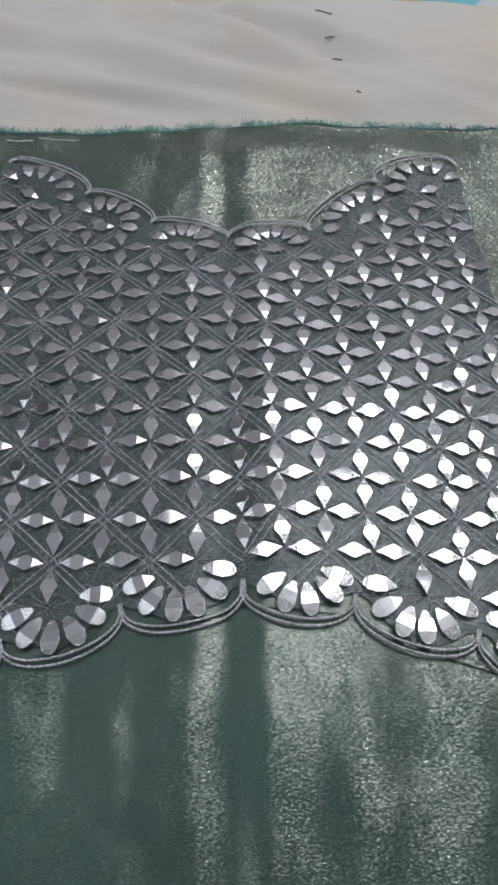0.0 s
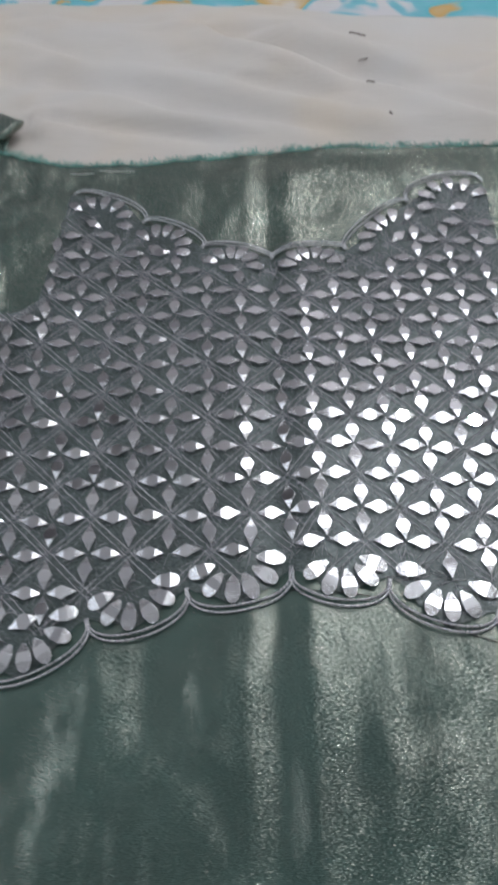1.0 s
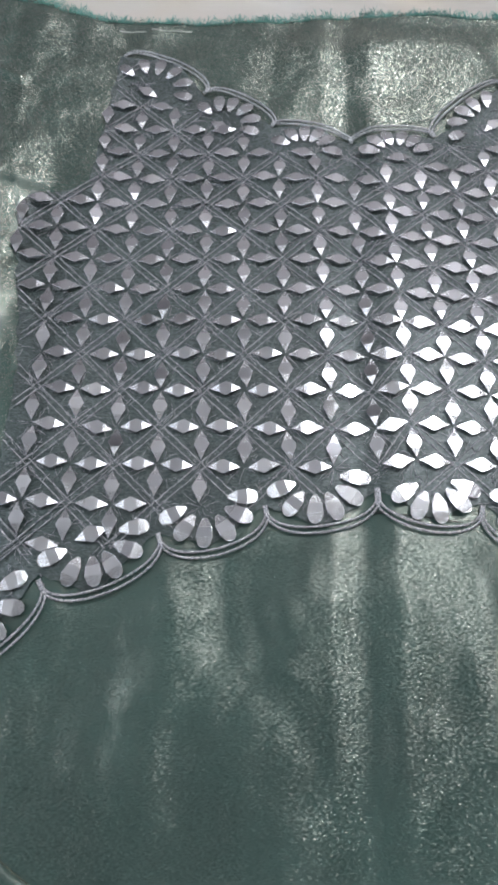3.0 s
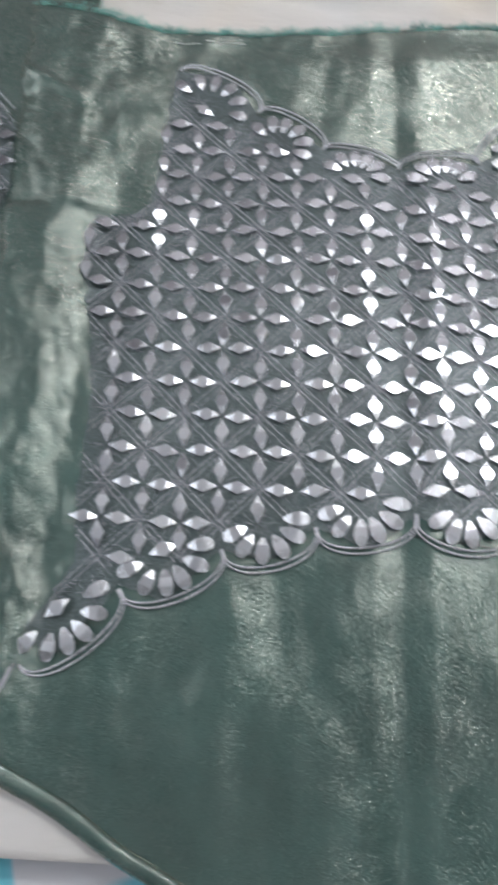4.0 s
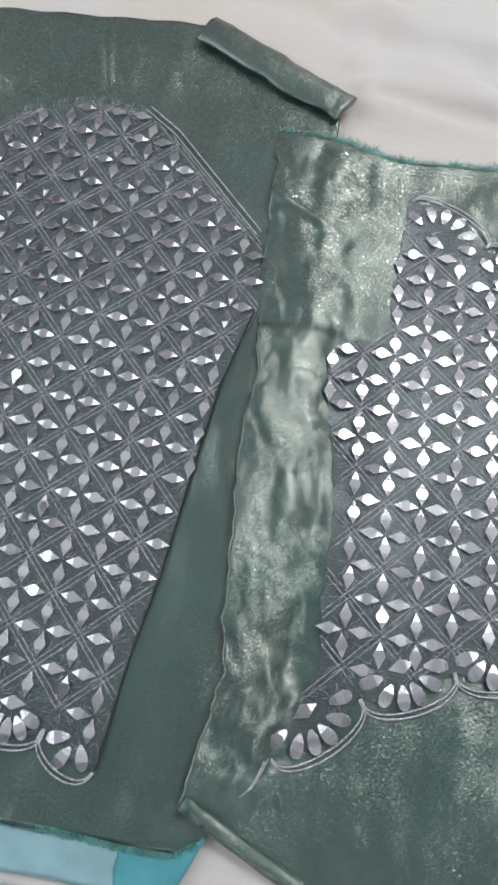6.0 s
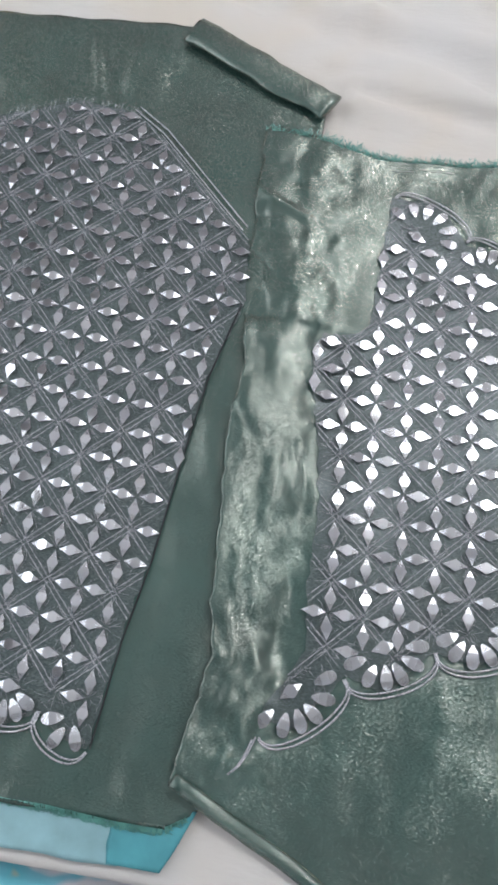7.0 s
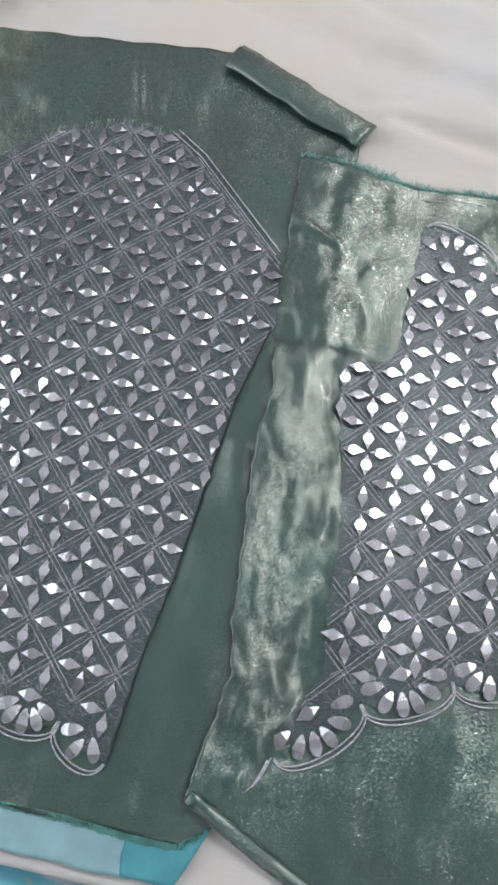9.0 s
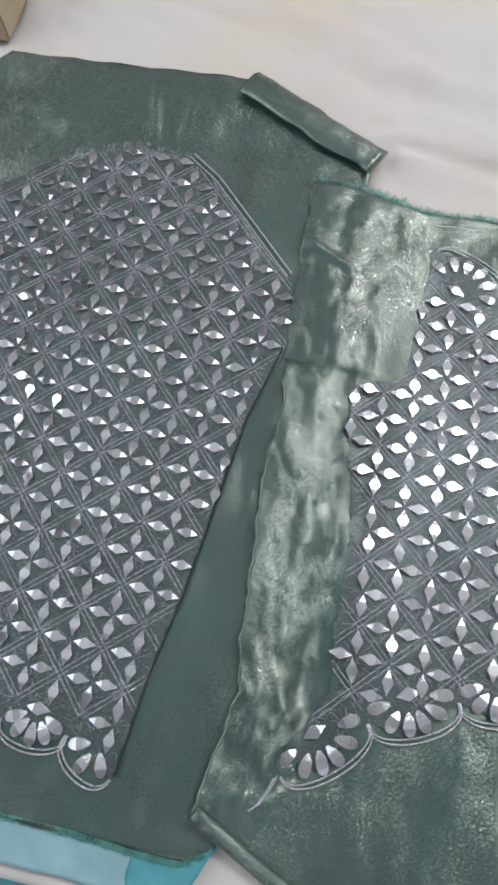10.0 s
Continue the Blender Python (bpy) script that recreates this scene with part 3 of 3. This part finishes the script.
BACK_AREA = [(-1.6, 4.40), (-1.66, 3.62), (-1.80, 3.40), (-2.12, 3.36), (-2.10, 3.05), (-1.97, 2.57), (-1.88, 2.0), (-1.9, 1.35), (-1.84, 0.93),
             (-1.58, 0.95), (-1.0, 1.20), (-0.45, 1.36), (0.13, 1.44), (0.67, 1.38), (1.23, 1.20), (1.75, 1.0), (2.2, 0.84),
             (2.1, 2.0), (2.3, 3.1), (1.85, 3.2), (1.82, 4.25), (1.2, 4.08), (0.9, 3.78), (0.65, 3.58), (0.1, 3.54), (-0.42, 3.68), (-0.9, 4.02)]
SLEEVE_AREA = [(-5.33, 4.95), (-5.06, 5.18), (-4.39, 5.40), (-3.87, 5.32), (-3.58, 5.10), (-3.15, 4.63), (-2.66, 4.14), (-2.62, 3.54), (-2.80, 2.86),
               (-2.99, 1.42), (-3.10, 0.83), (-3.2, 0.28), (-3.6, 0.49), (-4.1, 0.50), (-6.1, 0.52), (-6.3, 3.5), (-6.25, 4.1), (-5.7, 4.6)]

# the ground of the embroidery: a dull silver net a hair above the silk
BACK_NET = [(-1.56, 4.66), (-1.64, 3.46), (-1.74, 3.36), (-1.98, 3.33), (-2.07, 3.22), (-2.05, 3.05), (-1.97, 2.57), (-1.88, 2.0), (-1.9, 1.35), (-1.86, 0.95), (-2.12, 0.5),
            (-1.9, 0.42), (-1.58, 0.82), (-1.29, 0.76), (-1.0, 1.06), (-0.72, 1.0), (-0.45, 1.22), (-0.16, 1.09), (0.13, 1.30), (0.40, 1.15), (0.67, 1.23), (0.97, 0.96),
            (1.23, 1.05), (1.5, 0.8), (1.75, 0.86), (2.2, 0.7), (2.1, 2.0), (2.3, 3.1), (1.78, 3.15), (1.80, 4.6), (1.5, 4.62), (1.17, 4.38), (0.9, 4.1),
            (0.65, 3.85), (0.36, 3.9), (0.1, 3.8), (-0.2, 3.97), (-0.45, 3.95), (-0.72, 4.2), (-0.93, 4.28), (-1.2, 4.66)]
SLEEVE_NET = [(-5.33, 4.92), (-5.06, 5.13), (-4.39, 5.36), (-3.87, 5.28), (-3.58, 5.06), (-3.15, 4.60), (-2.70, 4.11), (-2.636, 3.54), (-2.845, 2.86),
              (-3.03, 1.42), (-3.14, 0.83), (-3.235, 0.11), (-3.42, 0.17), (-3.606, 0.30), (-3.85, 0.17), (-4.1, 0.3), (-6.1, 0.3), (-6.3, 3.5), (-6.25, 4.1)]


def ground(thing, poly, height, lift):
    """The embroidered ground follows the cloth; its rim is cut to the outline."""
    bm = bmesh.new()
    xs, ys = [p[0] for p in poly], [p[1] for p in poly]
    rim = []
    for (x0, y0), (x1, y1) in zip(poly, poly[1:] + poly[:1]):
        m = max(1, int(math.hypot(x1 - x0, y1 - y0) / 0.06))
        rim += [(x0 + (x1 - x0) * k / m + rng.gauss(0, 0.008), y0 + (y1 - y0) * k / m + rng.gauss(0, 0.008)) for k in range(m)]
    poly = rim
    face = bm.faces.new([bm.verts.new((x, y, 0)) for x, y in poly])
    step = 0.09
    for axis, lo, hi in ((0, min(xs), max(xs)), (1, min(ys), max(ys))):
        at = lo + step / 2
        while at < hi:
            co, no = [0, 0, 0], [0, 0, 0]
            co[axis], no[axis] = at, 1
            bmesh.ops.bisect_plane(bm, geom=bm.verts[:] + bm.edges[:] + bm.faces[:], plane_co=co, plane_no=no)
            at += step
    bmesh.ops.triangulate(bm, faces=bm.faces[:])
    for q in bm.verts:
        q.co = Vector((q.co.x, q.co.y, height(q.co.x, q.co.y) + lift)) * D
    me = bpy.data.meshes.new("embroidered_ground")
    bm.to_mesh(me)
    bm.free()
    me.materials.append(NET)
    me.polygons.foreach_set("use_smooth", [True] * len(me.polygons))
    return part("embroidered_ground", me, thing, "dull grey-green ground stitched with silver thread")


ground(back, BACK_NET, back_height, 0.012)
ground(sleeve, SLEEVE_NET, sleeve_height, 0.012)
LIFT = 0.026
lattice(back, back_low, back_node, BACK_AREA, BACK_NET, (-4, 18), (-12, 8), LIFT, lambda x, y: x < 1.0 and y < 3.2, 0.05)
lattice(sleeve, sleeve_low, sleeve_node, SLEEVE_AREA, SLEEVE_NET, (-8, 12), (-6, 18), LIFT, lambda x, y: x > -4.6 and y < 3.6, 0.045)

strands(back, back_low, back_node, BACK_NET, (-4, 18), (-12, 8), LIFT)
strands(sleeve, sleeve_low, sleeve_node, SLEEVE_NET, (-8, 12), (-6, 18), LIFT)

HEM = [(-2.11, 0.36), (-1.58, 0.80), (-0.995, 1.055), (-0.447, 1.21), (0.135, 1.31), (0.67, 1.225), (1.23, 1.05), (1.78, 0.84), (2.3, 0.5)]
for a, b in zip(HEM, HEM[1:]):
    scallop(back, back_low, a, b, 0.19, 6, LIFT, False, 80, 0.115)
# the hem cord runs on under the crumpled corner
for off in (0.0, 0.034):
    path = [(x - off * 0.6, y - off * 0.5, back_height(x, y) + 0.02) for x, y in ((-2.12, 0.36), (-2.15, 0.28), (-2.17, 0.23), (-2.20, 0.18), (-2.25, 0.13))]
    part("cord", mesh_of("cord", *tube_data(path, 0.0065, 5, 0.6), CORD, True), back)
NECK = [(-1.53, 4.66), (-0.93, 4.29), (-0.45, 3.96), (0.085, 3.81), (0.645, 3.86), (1.17, 4.385), (1.80, 4.62)]
NECK_DEEP = dict(zip(NECK, (0.17, 0.14, 0.10, 0.11, 0.13, 0.2)))
for a, b in zip(NECK, NECK[1:]):
    scallop(back, back_low, b, a, NECK_DEEP[a], 6, LIFT, True, 76, 0.17)
CUFF = [(-5.6, 0.34), (-5.1, 0.34), (-4.6, 0.34), (-4.1, 0.32), (-3.606, 0.307), (-3.23, 0.10)]
for a, b in zip(CUFF, CUFF[1:]):
    scallop(sleeve, sleeve_low, a, b, 0.17, 5 if b[0] < -3.5 else 3, LIFT, False, 62 if b[0] < -3.5 else 48, 0.12, b[0] < -3.5)

# cords along the sleeve cap and the dark cutting line down its side
CAP = [(-4.39, 5.37), (-3.87, 5.30), (-3.58, 5.08), (-3.15, 4.62), (-2.70, 4.13)]
for off in (0.0, 0.035):
    path = []
    for (x0, y0), (x1, y1) in zip(CAP[1:], CAP[2:]):
        for k in range(8):
            x, y = x0 + (x1 - x0) * k / 8 + off, y0 + (y1 - y0) * k / 8 + off
            path.append((x, y, sleeve_low(x, y) + LIFT))
    part("cord", mesh_of("cord", *tube_data(path, 0.0065, 5, 0.7), CORD, True), sleeve)
for line in (((0.115, 1.18), (0.33, 1.16), (0.56, 1.13)), ((0.70, 1.07), (1.04, 0.93), (1.34, 0.83)), ((0.40, 3.95), (0.82, 4.09), (1.10, 4.32), (1.22, 4.46))):
    path = [(x, y, back_height(x, y) + 0.012) for x, y in line]
    part("cutting_line", mesh_of("cutting_line", *tube_data(path, 0.003, 4), DARK_THREAD), back, "thin dark drawn line")
line = [(-2.68, 3.5), (-2.845, 2.86), (-2.95, 2.1), (-3.03, 1.42), (-3.14, 0.83), (-3.22, 0.12)]
part("cutting_line", mesh_of("cutting_line", *tube_data([(x + 0.012, y, sleeve_low(x, y) + 0.02) for x, y in line], 0.006, 4), DARK_THREAD), sleeve, "dark drawn cutting line")


# rolled edges of the cloths
def roll(thing, name, a, b, radius, low, lift, flat=0.55):
    path = []
    for k in range(41):
        s = k / 40
        x, y = a[0] + (b[0] - a[0]) * s, a[1] + (b[1] - a[1]) * s
        w = 0.02 * noise.noise((s * 6, a[0], 0))
        path.append((x + w, y + w, low(x, y) + lift + 0.004 * noise.noise((s * 14, a[0], 5))))
    sides = 16
    v, f = tube_data(path, lambda s: radius, sides)
    rolled = []
    for k, (x, y, z) in enumerate(v[:len(path) * sides]):
        c, j = path[k // sides], k % sides
        s = 1 + 0.22 * noise.noise((j * 0.8, k // sides * 0.10, a[1])) + 0.10 * noise.noise((j * 1.9, k // sides * 0.35, a[0]))
        rolled.append((c[0] + (x - c[0]) * s, c[1] + (y - c[1]) * s, c[2] + (z - c[2]) * s * flat))
    v = rolled + [tuple(q) for q in v[len(path) * sides:]]
    return part(name, mesh_of(name, v, f, SILK, True), thing)


roll(sleeve, "folded_edge", (-3.50, 6.22), (-2.17, 5.47), 0.145, lambda x, y: 0.0, 0.06, 0.24)
roll(back, "rolled_hem", (-2.62, 0.03), (0.3, -1.45), 0.05, back_height, 0.012, 0.5)

# frayed top edge
hairs = []
for k in range(4200):
    x = rng.uniform(-2.7, 3.3)
    if x < -2.2 and rng.random() < 0.5:
        continue
    y = lerp_table(BACK_TOP, x) + 0.02 * noise.noise((x * 3, 9.1, 0))
    z = back_height(x, 5.19) + 0.004
    if noise.noise((x * 9, 4.1, 0)) < rng.uniform(-0.5, 0.4):
        continue
    long = 0.065 + 0.05 * noise.noise((x * 2.3, 1.3, 0))
    tip = (x + rng.gauss(0, 0.03), y + rng.uniform(0.0, long), z + rng.uniform(-0.06, 0.02))
    hairs.append(tube_data([(x, y - 0.02, z), tuple((p + q) / 2 + rng.gauss(0, 0.006) for p, q in zip((x, y, z), tip)), tip], 0.0024, 3))
tagged(part("frayed_edge", mesh_of("frayed_edge", *joined(hairs), FRAY), back, "frayed teal threads along the cut edge"), kind="stuff")

hairs = []
for k in range(1400):
    x = rng.uniform(-6.2, -2.5)
    y = lerp_table([(-6.3, -0.27), (-3.42, -0.27), (-2.95, -0.30), (-2.65, -0.30), (-2.42, -0.16)], x)
    tip = (x + rng.gauss(0, 0.02), y - rng.uniform(0.0, 0.035), rng.uniform(-0.045, 0.0))
    hairs.append(tube_data([(x, y + 0.02, 0.012), (x + rng.gauss(0, 0.006), (y + tip[1]) / 2, 0.0), tip], 0.003, 3))
tagged(part("frayed_edge", mesh_of("frayed_edge", *joined(hairs), FRAY), sleeve, "frayed teal threads along the cut edge"), kind="stuff")
hairs = []
for k in range(56):
    x = -4.95 + 0.155 * (k % 8) + rng.gauss(0, 0.03)
    y = lerp_table([(-5.06, 5.15), (-4.39, 5.36), (-3.87, 5.28), (-3.5, 5.0)], x)
    hairs.append(tube_data([(x, y - 0.06, sleeve_height(x, y) + 0.012), (x + rng.gauss(0, 0.01), y + 0.03, sleeve_height(x, y) + 0.015), (x + rng.gauss(0, 0.02), y + rng.uniform(0.02, 0.07), sleeve_height(x, y + 0.1) + 0.008)], 0.0014, 3))
tagged(part("thread_tufts", mesh_of("thread_tufts", *joined(hairs), CORD), sleeve, "pale thread ends along the cap"), kind="stuff")

# basting stitches in white thread
for x0, x1, y in ((-1.60, -1.40, 4.945), (-1.36, -1.06, 4.975)):
    path = [(x0 + (x1 - x0) * k / 6, y + rng.gauss(0, 0.006), back_height(x0 + (x1 - x0) * k / 6, y) + 0.01) for k in range(7)]
    part("basting_stitch", mesh_of("basting_stitch", *tube_data(path, 0.004, 4), THREAD), back, "white basting thread")

# organza strip beside the sleeve
strip = tagged(new("organza_strip"), "pale teal organza strip, partly doubled, lying on the sheet", "fabric strip")
cloth("single_layer", [(-0.56, -6.3)], [(-0.56, -2.9), (-0.2, -2.9)], -0.545, -0.2, lambda x, y: -0.022 + 0.010 * noise.noise((x * 3, y * 3, 0)), ORGANZA, 60, 12, strip, 0.003, 0.02)
cloth("double_layer", [(-0.56, -2.98)], [(-0.56, -2.63), (-0.16, -2.43)], -0.535, -0.16, lambda x, y: -0.012 + 0.010 * noise.noise((x * 3, y * 3, 0)), ORGANZA_DOUBLE, 16, 12, strip, 0.003, 0.02)

SHEET_TOPS = [tuple(q.co / D) for q in sheet.data.vertices if q.co.y > 5.3 * D and 0 < q.co.x < 2 * D]


def on_sheet(x, y):
    return max(z for a, b, z in SHEET_TOPS if abs(a - x) < 0.08 and abs(b - y) < 0.06)


# snippets of dark thread on the sheet
for a, b in (((0.94, 7.11), (1.10, 7.06)), ((0.98, 6.52), (1.07, 6.57)), ((1.015, 6.14), (1.095, 6.15)), ((1.17, 5.64), (1.2, 5.63))):
    path = [(a[0] + (b[0] - a[0]) * k / 4, a[1] + (b[1] - a[1]) * k / 4 + 0.012 * math.sin(k * 1.4), on_sheet(a[0], a[1]) + 0.004) for k in range(5)]
    ob = part("thread_snippet", mesh_of("thread_snippet", *tube_data(path, 0.0065, 5), SNIPPET))
    tagged(ob, "short dark thread snippet on the sheet", "thread", "thread snippets")

# a card box on the sheet
carton = box("card_box", (-8.2, 6.46, -0.05), (-6.03, 8.4, 0.5), CARD, None, 0.03)
tagged(carton, "plain tan card box on the sheet", "box")
